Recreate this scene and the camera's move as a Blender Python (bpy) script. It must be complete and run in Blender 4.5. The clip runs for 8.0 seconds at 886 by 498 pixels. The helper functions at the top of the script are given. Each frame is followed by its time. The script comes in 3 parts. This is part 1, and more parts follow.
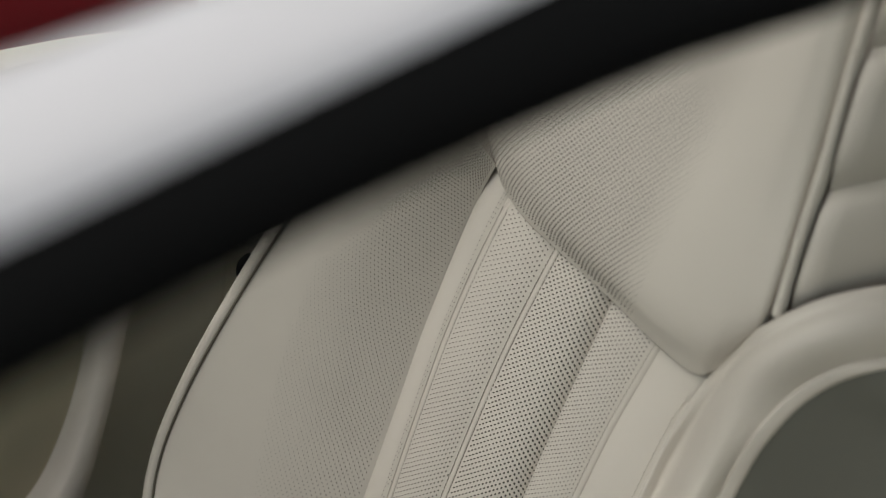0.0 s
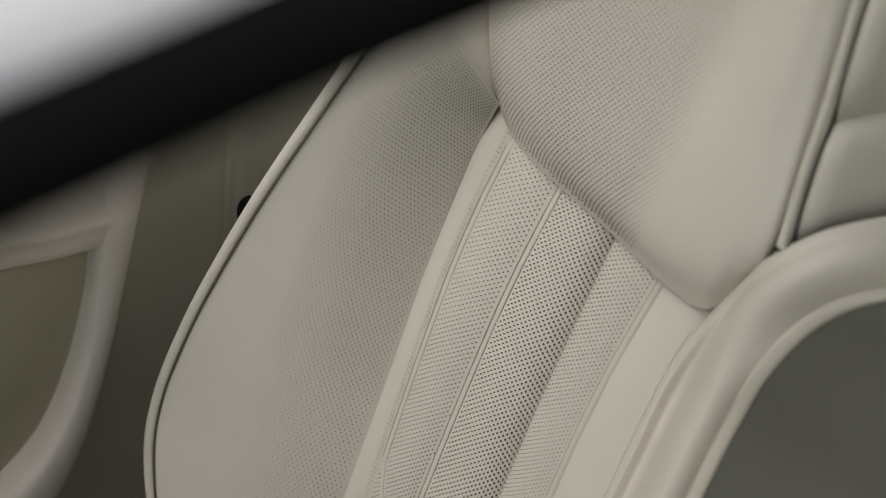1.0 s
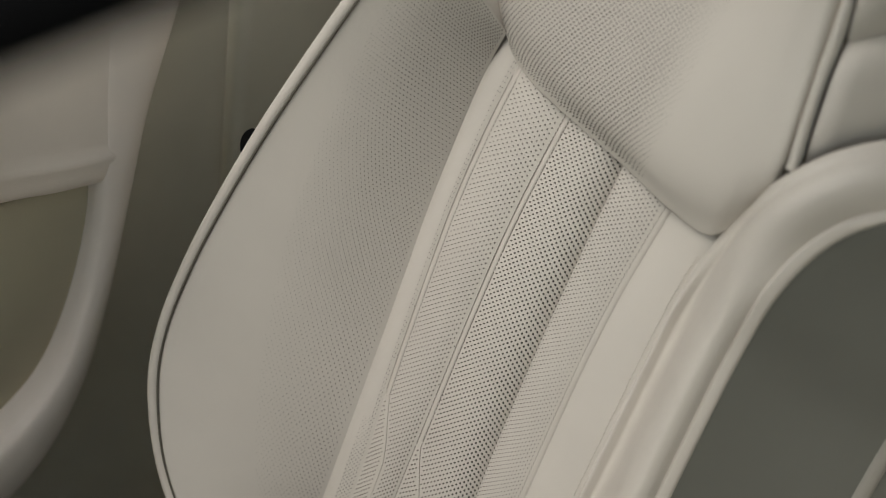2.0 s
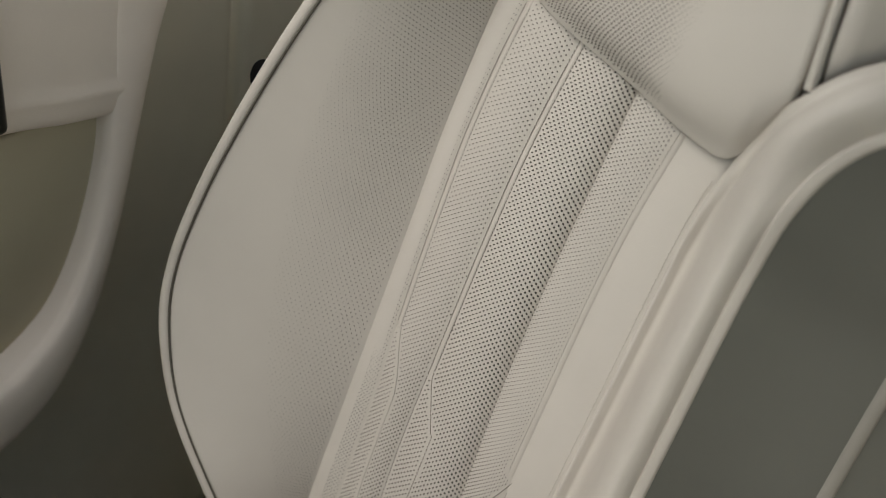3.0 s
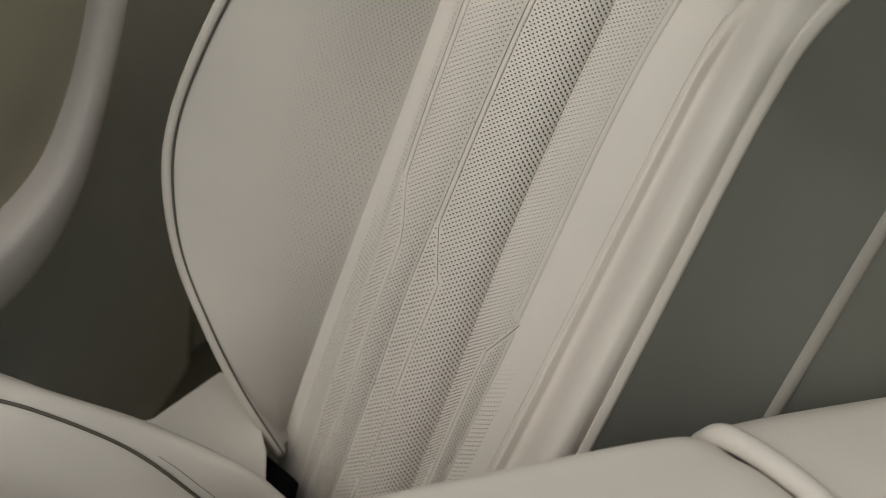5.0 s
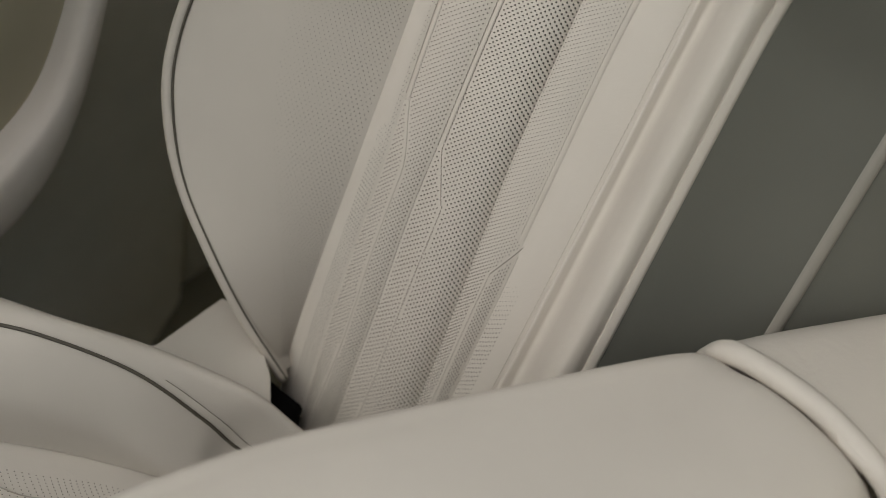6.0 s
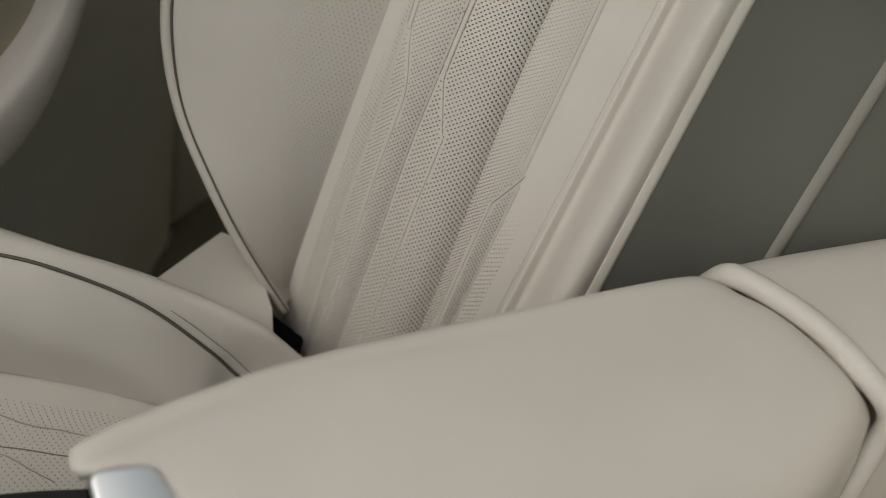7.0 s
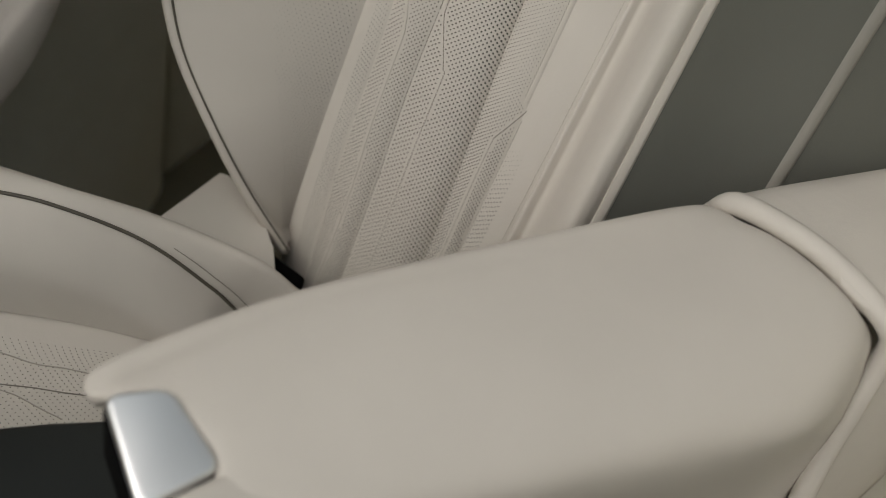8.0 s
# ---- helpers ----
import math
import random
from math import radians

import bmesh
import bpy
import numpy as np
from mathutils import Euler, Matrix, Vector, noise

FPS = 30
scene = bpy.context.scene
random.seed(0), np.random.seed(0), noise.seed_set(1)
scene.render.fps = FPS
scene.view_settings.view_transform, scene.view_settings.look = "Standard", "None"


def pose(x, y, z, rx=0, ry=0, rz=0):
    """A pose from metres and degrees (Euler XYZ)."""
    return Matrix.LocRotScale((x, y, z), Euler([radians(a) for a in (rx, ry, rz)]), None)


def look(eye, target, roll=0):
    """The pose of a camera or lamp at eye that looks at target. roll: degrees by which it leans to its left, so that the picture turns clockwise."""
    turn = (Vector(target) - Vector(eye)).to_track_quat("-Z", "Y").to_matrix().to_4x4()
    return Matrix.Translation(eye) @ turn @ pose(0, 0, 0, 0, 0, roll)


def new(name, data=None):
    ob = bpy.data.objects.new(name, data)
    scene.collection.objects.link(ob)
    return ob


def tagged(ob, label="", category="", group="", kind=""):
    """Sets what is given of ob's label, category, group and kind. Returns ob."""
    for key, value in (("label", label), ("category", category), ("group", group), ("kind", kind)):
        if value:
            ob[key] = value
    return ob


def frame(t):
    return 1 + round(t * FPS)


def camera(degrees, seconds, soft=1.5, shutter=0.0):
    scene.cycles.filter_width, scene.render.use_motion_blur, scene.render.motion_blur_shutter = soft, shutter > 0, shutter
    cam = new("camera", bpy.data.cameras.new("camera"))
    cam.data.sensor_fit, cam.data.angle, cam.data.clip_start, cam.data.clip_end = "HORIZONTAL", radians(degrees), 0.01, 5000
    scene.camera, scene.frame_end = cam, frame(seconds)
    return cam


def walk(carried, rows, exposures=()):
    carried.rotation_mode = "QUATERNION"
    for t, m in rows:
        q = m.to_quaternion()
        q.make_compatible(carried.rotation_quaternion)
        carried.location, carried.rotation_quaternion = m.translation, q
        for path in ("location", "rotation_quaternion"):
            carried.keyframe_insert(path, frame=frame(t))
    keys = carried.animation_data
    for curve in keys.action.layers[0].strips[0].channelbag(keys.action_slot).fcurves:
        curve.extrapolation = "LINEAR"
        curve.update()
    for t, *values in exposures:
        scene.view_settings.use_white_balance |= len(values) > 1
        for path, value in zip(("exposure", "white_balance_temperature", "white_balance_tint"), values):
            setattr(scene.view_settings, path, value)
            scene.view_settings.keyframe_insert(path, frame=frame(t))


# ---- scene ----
# ---------------------------------------------------------------- camera
cam = camera(46.0, 8.0, soft=0.9)
cam.data.dof.use_dof = True
cam.data.dof.focus_distance = 1.01
cam.data.dof.aperture_fstop = 2.6
PATH = [
    (0.0, 0.2961, -0.6748, 1.6509, 52.82, -8.93, 42.37),
    (0.5, 0.3003, -0.6821, 1.6384, 52.13, -9.02, 42.21),
    (1.0, 0.3022, -0.6942, 1.6248, 51.38, -9.35, 41.94),
    (1.5, 0.3032, -0.7090, 1.6099, 50.64, -9.77, 41.52),
    (3.0, 0.3049, -0.7543, 1.5694, 47.82, -10.40, 40.60),
    (3.5, 0.3073, -0.7737, 1.5529, 47.24, -10.81, 40.15),
    (4.0, 0.3026, -0.7993, 1.5375, 46.36, -11.31, 39.05),
    (4.5, 0.3011, -0.8190, 1.5233, 45.30, -11.80, 38.42),
    (6.0, 0.2854, -0.8607, 1.4960, 40.87, -12.87, 36.58),
    (6.5, 0.2850, -0.8782, 1.4901, 39.74, -13.27, 36.16),
    (7.0, 0.2744, -0.8931, 1.4815, 38.36, -13.76, 35.31),
    (7.5, 0.2716, -0.9105, 1.4697, 37.72, -14.01, 34.56),
    (8.0, 0.2738, -0.9222, 1.4627, 36.53, -14.16, 34.19),
]
walk(cam, [(t, pose(x, y, z, rx, ry, rz)) for t, x, y, z, rx, ry, rz in PATH], [(0.0, -0.54, 6460, 13.5), (1.0, -0.46, 6470, 14.5), (3.0, -0.39, 6480, 15.5), (8.0, -0.48, 6440, 15.5)])

# ---------------------------------------------------------------- light
world = bpy.data.worlds.new("sky")
scene.world = world
world.use_nodes = True
wn, wl = world.node_tree.nodes, world.node_tree.links
sky = wn.new("ShaderNodeTexSky")
sky.sky_type, sky.sun_disc = "NISHITA", False
sky.sun_elevation, sky.sun_rotation = radians(50), radians(204)
sky.air_density, sky.dust_density = 1.0, 4.0
calm = wn.new("ShaderNodeHueSaturation")
calm.inputs["Saturation"].default_value = 0.35
warm = wn.new("ShaderNodeMix")
warm.data_type, warm.blend_type = "RGBA", "MULTIPLY"
warm.inputs["Factor"].default_value = 1.0
warm.inputs["B"].default_value = (0.88, 1.0, 0.905, 1)
wl.new(sky.outputs[0], calm.inputs["Color"])
wl.new(calm.outputs[0], warm.inputs["A"])
wl.new(warm.outputs["Result"], wn["Background"].inputs[0])
wn["Background"].inputs[1].default_value = 0.138
sun = new("sun", bpy.data.lights.new("sun", "SUN"))
sun.data.energy, sun.data.angle, sun.data.color = 1.48, radians(60), (1.0, 0.85, 0.80)
sun.matrix_world = look((-0.88, -1.97, 3.53), (0, 0, 1.0))

# ---------------------------------------------------------------- materials
def material(name, colour, rough=0.5, metal=0.0, grain=0.0, bump=0.0, vary=0.08, sag=0.0, coat=0.0, soft=12.0, gloss=0.5):
    m = bpy.data.materials.new(name)
    m.use_nodes = True
    n, l = m.node_tree.nodes, m.node_tree.links
    b = n["Principled BSDF"]
    b.inputs["Roughness"].default_value = rough
    b.inputs["Metallic"].default_value = metal
    b.inputs["Specular IOR Level"].default_value = gloss
    b.inputs["Coat Weight"].default_value = coat
    co = n.new("ShaderNodeTexCoord")
    big = n.new("ShaderNodeTexNoise")
    big.inputs["Scale"].default_value, big.inputs["Detail"].default_value = soft, 4
    l.new(co.outputs["Object"], big.inputs["Vector"])
    ramp = n.new("ShaderNodeMix")
    ramp.data_type = "RGBA"
    ramp.inputs["A"].default_value = (*[c * (1 - vary) for c in colour], 1)
    ramp.inputs["B"].default_value = (*[min(1, c * (1 + vary)) for c in colour], 1)
    l.new(big.outputs["Fac"], ramp.inputs["Factor"])
    last = ramp.outputs["Result"]
    heights = []
    if grain:
        cells = n.new("ShaderNodeTexVoronoi")
        cells.feature = "DISTANCE_TO_EDGE"
        cells.inputs["Scale"].default_value = grain
        l.new(co.outputs["Object"], cells.inputs["Vector"])
        flat = n.new("ShaderNodeMath")
        flat.operation = "MINIMUM"
        flat.inputs[1].default_value = 0.25
        l.new(cells.outputs["Distance"], flat.inputs[0])
        fine = n.new("ShaderNodeTexNoise")
        fine.inputs["Scale"].default_value = grain * 0.35
        l.new(co.outputs["Object"], fine.inputs["Vector"])
        add = n.new("ShaderNodeMath")
        l.new(flat.outputs[0], add.inputs[0])
        l.new(fine.outputs["Fac"], add.inputs[1])
        heights.append(add.outputs[0])
        rr = n.new("ShaderNodeMapRange")
        rr.inputs["To Min"].default_value, rr.inputs["To Max"].default_value = rough - 0.07, rough + 0.09
        l.new(big.outputs["Fac"], rr.inputs["Value"])
        l.new(rr.outputs[0], b.inputs["Roughness"])
    l.new(last, b.inputs["Base Color"])
    if heights and bump:
        h = heights[0]
        for o in heights[1:]:
            k = n.new("ShaderNodeMath")
            l.new(h, k.inputs[0])
            l.new(o, k.inputs[1])
            h = k.outputs[0]
        bp = n.new("ShaderNodeBump")
        bp.inputs["Strength"].default_value, bp.inputs["Distance"].default_value = bump, 0.0004
        l.new(h, bp.inputs["Height"])
        l.new(bp.outputs[0], b.inputs["Normal"])
        if sag:
            wave = n.new("ShaderNodeTexNoise")
            wave.inputs["Scale"].default_value, wave.inputs["Detail"].default_value, wave.inputs["Distortion"].default_value = 26, 2, 0.6
            l.new(co.outputs["Object"], wave.inputs["Vector"])
            slow = n.new("ShaderNodeBump")
            slow.inputs["Strength"].default_value, slow.inputs["Distance"].default_value = sag, 0.004
            l.new(wave.outputs["Fac"], slow.inputs["Height"])
            l.new(slow.outputs[0], bp.inputs["Normal"])
    return m


CREAM = (0.575, 0.535, 0.480)
leather = material("cream leather", CREAM, 0.54, gloss=0.36, grain=900, bump=0.35, vary=0.05, sag=0.16)
leather_side = material("cream side leather", (0.545, 0.505, 0.452), 0.55, gloss=0.36, grain=900, bump=0.35, vary=0.06, sag=0.16)
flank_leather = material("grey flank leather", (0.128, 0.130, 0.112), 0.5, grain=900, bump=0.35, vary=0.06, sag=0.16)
piping_grey = material("greyed beige leather", (0.27, 0.255, 0.225), 0.55, gloss=0.3, grain=900, bump=0.35, vary=0.06)
thread_pale = material("pale beige thread, darkened to carry crease shade", (0.40, 0.37, 0.32), 0.7, vary=0.12, soft=300)
# raw edge of the holes; its colour also holds the shade inside them
cut_edge_shaded = material("raw cut leather edge, darkened with the holes' shade", (0.18, 0.165, 0.14), 0.8, vary=0.15, soft=200)
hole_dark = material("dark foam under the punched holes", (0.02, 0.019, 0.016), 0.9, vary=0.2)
# seam thread, taken darker so its colour carries the creases' shade as well
thread = material("beige thread, darkened to carry crease shade", (0.22, 0.20, 0.165), 0.7, vary=0.15, soft=300)
piping_dark = material("dark brown piping", (0.09, 0.081, 0.062), 0.55, grain=700, bump=0.3, vary=0.2)
door_skin = material("cream moulded door trim", (0.90, 0.815, 0.74), 0.6, gloss=0.2, grain=700, bump=0.5, vary=0.06)
panel_skin = material("olive grey door panel", (0.72, 0.685, 0.58), 0.6, gloss=0.25, grain=700, bump=0.5, vary=0.08)
door_inset = material("olive grey door inset", (0.50, 0.455, 0.335), 0.6, grain=700, bump=0.5, vary=0.08)
paint = material("white car paint", (0.95, 0.91, 0.95), 0.25, coat=1.0, vary=0.01)
rubber = material("black rubber seal", (0.004, 0.004, 0.0042), 0.8, grain=400, bump=0.3, vary=0.3, gloss=0.05)
black_plastic = material("black plastic", (0.012, 0.013, 0.011), 0.35, grain=500, bump=0.2, vary=0.3)
chrome = material("brushed chrome", (0.92, 0.925, 0.93), 0.42, metal=1.0, vary=0.03)
carpet = material("grey beige carpet", (0.13, 0.12, 0.08), 0.95, grain=500, bump=1.0, vary=0.25)
lining = material("beige headliner cloth", (0.45, 0.43, 0.38), 0.9, grain=600, bump=0.6, vary=0.08)
red_paint = material("red lacquer", (0.45, 0.02, 0.03), 0.3, coat=1.0, vary=0.05)
asphalt = material("asphalt", (0.05, 0.05, 0.05), 0.9, grain=60, bump=0.6, vary=0.3, soft=3)

# ---------------------------------------------------------------- tools
RECLINE = radians(21.3)
HIP = Vector((0, 0, 1.10))
UP_BACK = Vector((0, math.sin(RECLINE), math.cos(RECLINE)))
OUT_BACK = Vector((0, -math.cos(RECLINE), math.sin(RECLINE)))


def on_back(x, s, n):
    """A place on the backrest: sideways, up along it, out from it."""
    return HIP + Vector((x, 0, 0)) + UP_BACK * s + OUT_BACK * n


def spline(points, count):
    """A smooth line of count places through the given ones."""
    p = [np.array(q, float) for q in points]
    if len(p) == 2:
        return [p[0] + (p[1] - p[0]) * i / (count - 1) for i in range(count)]
    steps = [0.0]
    for a, b in zip(p, p[1:]):
        steps.append(steps[-1] + max(1e-6, float(np.linalg.norm(b - a))) ** 0.5)
    full = [2 * p[0] - p[1]] + p + [2 * p[-1] - p[-2]]
    out = []
    for i in range(count):
        t = steps[-1] * i / (count - 1)
        k = max(0, min(len(p) - 2, sum(1 for s in steps[1:-1] if s <= t)))
        f = (t - steps[k]) / (steps[k + 1] - steps[k])
        a, b, c, d = full[k:k + 4]
        out.append(0.5 * ((2 * b) + (c - a) * f + (2 * a - 5 * b + 4 * c - d) * f * f + (3 * b - 3 * c + d - a) * f ** 3))
    return out


def skin(rows):
    """A sheet through rows of places."""
    bm = bmesh.new()
    grid = [[bm.verts.new(Vector(p)) for p in row] for row in rows]
    for r, q in zip(grid, grid[1:]):
        for i in range(len(r) - 1):
            bm.faces.new((r[i], r[i + 1], q[i + 1], q[i])).smooth = True
    return bm


def loft(guides, across, along):
    """A sheet that runs along the guide lines and bends smoothly from one to the next."""
    lines = [spline(g, along) for g in guides]
    return skin([spline([line[j] for line in lines], across) for j in range(along)])


def back_guides(*guides):
    return [[on_back(*p) for p in g] for g in guides]


def tube(points, radius, count=60, sides=8, ends=True):
    """A round cord along a smooth line."""
    line = [Vector(p) for p in spline(points, count)]
    bm = bmesh.new()
    rings = []
    for i, p in enumerate(line):
        d = (line[min(i + 1, count - 1)] - line[max(i - 1, 0)]).normalized()
        a = d.cross(Vector((0.31, -0.62, 0.72))).normalized()
        b = d.cross(a)
        rings.append([bm.verts.new(p + (a * math.cos(k) + b * math.sin(k)) * radius) for k in np.linspace(0, 2 * math.pi, sides, False)])
    for r, q in zip(rings, rings[1:]):
        for k in range(sides):
            bm.faces.new((r[k], r[(k + 1) % sides], q[(k + 1) % sides], q[k])).smooth = True
    if ends:
        bm.faces.new(rings[0][::-1])
        bm.faces.new(rings[-1])
    return bm


def block(lo, hi, bevel=0.004, segments=2):
    bm = bmesh.new()
    bmesh.ops.create_cube(bm, size=1)
    lo, hi = Vector(lo), Vector(hi)
    for v in bm.verts:
        v.co = Vector([(lo[i] + hi[i]) / 2 + v.co[i] * (hi[i] - lo[i]) for i in range(3)])
    if bevel:
        bmesh.ops.bevel(bm, geom=bm.edges[:], offset=bevel, segments=segments, affect="EDGES", profile=0.5)
    for f in bm.faces:
        f.smooth = True
    return bm


def slab(outline, axis, lo, hi, bevel=0.004, segments=3):
    """A plate: an outline in the two other axes, from lo to hi along axis."""
    bm = bmesh.new()
    def place(p, v):
        q = list(p)
        q.insert(axis, v)
        return q
    a = [bm.verts.new(place(p, lo)) for p in outline]
    b = [bm.verts.new(place(p, hi)) for p in outline]
    n = len(outline)
    fs = [bm.faces.new(a[::-1]), bm.faces.new(b)]
    for i in range(n):
        fs.append(bm.faces.new((a[i], a[(i + 1) % n], b[(i + 1) % n], b[i])))
    bmesh.ops.recalc_face_normals(bm, faces=fs)
    if bevel:
        rim = [e for f in fs[:2] for e in f.edges]
        bmesh.ops.bevel(bm, geom=rim, offset=bevel, segments=segments, affect="EDGES", profile=0.5)
    for f in bm.faces:
        f.smooth = True
    return bm


def thing(name, place, label, category, group="", kind=""):
    ob = new(name)
    ob.location = place
    ob.empty_display_size = 0.05
    return tagged(ob, label, category, group, kind)


def origin_of(ob):
    p = Vector((0, 0, 0))
    while ob:
        p += ob.location
        ob = ob.parent
    return p


def part(name, bm, mat, parent=None, label="", thick=0.0, kind=""):
    """Links a bmesh, given in the world's metres, as one mesh under a thing or a part."""
    me = bpy.data.meshes.new(name)
    if parent:
        bmesh.ops.translate(bm, verts=bm.verts[:], vec=-origin_of(parent))
    bm.to_mesh(me)
    bm.free()
    me.materials.append(mat)
    ob = new(name, me)
    if parent:
        ob.parent = parent
    if thick:
        mod = ob.modifiers.new("thickness", "SOLIDIFY")
        mod.thickness, mod.offset = thick, -1
    return tagged(ob, label, kind=kind)

# ---------------------------------------------------------------- the car's shell
def shell():
    ground = part("ground", block((-60, -60, -0.35), (60, 60, -0.32), 0), asphalt)
    tagged(ground, "dark grey asphalt ground under the car", "ground", kind="structure")
    floor = part("floor", block((-0.60, -1.7, -0.12), (1.02, 1.3, -0.08), 0.01), carpet)
    tagged(floor, "grey beige carpeted car floor", "floor", kind="structure")
    # out of view: added to cut side light and bounce a greenish tone
    wall = part("shade_wall_near", block((1.02, -1.7, 0.0), (1.10, 1.3, 1.42), 0.02), panel_skin)
    tagged(wall, "unseen plain olive grey side wall, added to hold back side light", "wall", kind="structure")
    # out of view: added to keep sky light off the flank and shoulder wing
    wall = part("shade_wall_rear", block((0.50, 0.04, -0.08), (1.02, 1.3, 1.58), 0.03), panel_skin)
    tagged(wall, "unseen plain olive grey block, added to shade the seat's near side", "wall", kind="structure")
    wall = part("wall_rear", block((-0.60, 1.30, 0.0), (1.10, 1.38, 1.50), 0.02), lining)
    tagged(wall, "plain beige lined rear wall of the car", "wall", kind="structure")
    # closes the front out of view; raised to cut light on the cushion
    wall = part("shade_wall_front", block((-0.60, -1.78, 0.0), (1.10, -1.70, 1.15), 0.02), black_plastic)
    tagged(wall, "unseen plain black front wall, raised to hold back front light", "wall", kind="structure")


def rail_guide(x, z):
    """A line along the roof rail, which rises to the rear."""
    return [(x + 0.06 * (y + 0.5), y, z + 0.15 * (y + 0.5) - 0.05 * max(0, y + 0.5) ** 2) for y in (-1.25, -0.9, -0.6, -0.5, -0.4, -0.3, 0.0, 0.4, 0.8, 1.34)]


def roof():
    r = thing("roof_rail", (0.1, -0.3, 1.45), "glossy white painted roof rail with a black rubber seal along its edge", "roof rail", kind="structure")
    top = [(0.122, 1.513), (0.117, 1.519), (0.107, 1.524), (0.092, 1.528), (0.078, 1.526), (0.068, 1.519), (0.064, 1.505), (0.066, 1.478)]
    part("skin", loft([rail_guide(*p) for p in top], 40, 40), paint, r, "glossy white painted sheet")
    low = [(0.116, 1.514), (0.126, 1.513), (0.140, 1.517), (0.151, 1.517), (0.156, 1.511), (0.152, 1.501), (0.13, 1.490), (0.09, 1.478), (0.066, 1.478)]
    wide = [[(x + (0.35 if i in (2, 6) else 1.0 if 2 < i < 6 else 0.0) * min(0.04, 0.0135 * (max(0, y + 0.6) / 0.21) ** 2.2), y, z) for x, y, z in rail_guide(*p)] for i, p in enumerate(low)]
    part("seal", loft(wide, 44, 40), rubber, r, "black rubber seal and trim")


def shade_roof():
    """Unseen rear roof, added to shade the seat's top: white outside and cloth below."""
    r = thing("shade_roof", (-0.25, 0.5, 1.5), "unseen white painted car roof panel with a beige cloth headliner, added to shade the seat", "roof", kind="structure")
    for name, mat, z0, label in (("outer_skin", paint, 0.0, "glossy white painted sheet"), ("headliner", lining, -0.035, "beige cloth headliner")):
        guides = []
        for x in (1.06, 0.8, 0.5, 0.2, -0.05, -0.3, -0.5, -0.60):
            crown = 1.512 + z0 + 0.02 * (1 - ((x - 0.23) / 0.83) ** 2)
            guides.append([(x, y, crown + 0.15 * (y + 0.5) - 0.05 * (y + 0.5) ** 2) for y in (0.14, 0.3, 0.6, 1.0, 1.34)])
        part(name, loft(guides, 24, 24), mat, r, label, thick=0.004)


def door():
    d = thing("car_door", (-0.5, -0.4, 0.2), "closed car door with cream moulded trim and an olive grey pull pocket", "car door", kind="structure")
    panel = []
    for x, z in ((-0.60, 1.13), (-0.545, 1.135), (-0.535, 1.12), (-0.535, 0.90), (-0.535, 0.60), (-0.532, 0.45), (-0.515, 0.33), (-0.485, 0.18), (-0.462, 0.0), (-0.455, -0.12), (-0.60, -0.12)):
        panel.append([(x, -1.4, z), (x, -0.9, z), (x, -0.4, z), (-0.535 + (x + 0.535) * 0.75, -0.18, z), (-0.535 + (x + 0.535) * 0.3, -0.04, z), (min(x, -0.535) - 0.006, 0.02, z), (-0.60, 0.026, z)])
    part("panel", loft(panel, 60, 50), panel_skin, d, "olive grey moulded trim panel")
    outer = [(-0.090, 1.15), (-0.115, 1.06), (-0.150, 0.965), (-0.178, 0.85), (-0.212, 0.73), (-0.258, 0.610), (-0.326, 0.515), (-0.42, 0.470), (-0.60, 0.455)]
    inner = [(-0.213, 1.14), (-0.214, 1.00), (-0.215, 0.888), (-0.226, 0.81), (-0.255, 0.716), (-0.297, 0.638), (-0.355, 0.594), (-0.41, 0.580), (-0.60, 0.575)]
    guides = []
    for k, x in ((-0.06, -0.536), (-0.04, -0.515), (0.0, -0.475), (0.10, -0.458), (0.5, -0.452), (0.88, -0.455), (1.0, -0.464), (1.03, -0.475), (1.04, -0.50)):
        guides.append([(x + 0.05 * max(0, 0.85 - p[1]) * (x > -0.50), p[0] + (q[0] - p[0]) * k, p[1] + (q[1] - p[1]) * k) for p, q in zip(outer, inner)])
    part("pull_surround", loft(guides, 40, 60), door_skin, d, "cream raised surround")
    part("pull_pocket", slab([(-0.19, 0.86), (-0.21, 0.70), (-0.31, 0.55), (-0.62, 0.53), (-0.62, 0.90), (-0.21, 0.885)], 0, -0.536, -0.480, 0.003, 2), door_inset, d, "olive grey pocket")
    ledge = [[(x, -0.180, z - 0.01), (x, -0.26, z + 0.004), (x, -0.36, z + 0.026), (x, -0.60, z + 0.05)] for x, z in ((-0.53, 0.880), (-0.490, 0.881), (-0.468, 0.884), (-0.459, 0.893), (-0.4565, 0.905), (-0.4555, 0.914), (-0.4535, 0.920), (-0.4537, 0.926), (-0.4565, 0.936), (-0.4565, 0.98), (-0.4565, 1.10), (-0.470, 1.125), (-0.53, 1.135))]
    part("upper_trim", loft(ledge, 30, 24), door_skin, d, "cream upper trim above the pocket")
    part("switch_panel", block((-0.47, -0.64, 0.925), (-0.440, -0.338, 1.065), 0.008, 3), black_plastic, d, "black plastic switch panel")
    p = part("b_pillar", slab([(0.03, -0.12), (0.34, -0.12), (0.34, 1.50), (0.06, 1.50)], 0, -0.60, -0.548, 0.015), panel_skin)
    tagged(p, "olive grey trimmed door pillar beside the seat", "pillar", kind="structure")


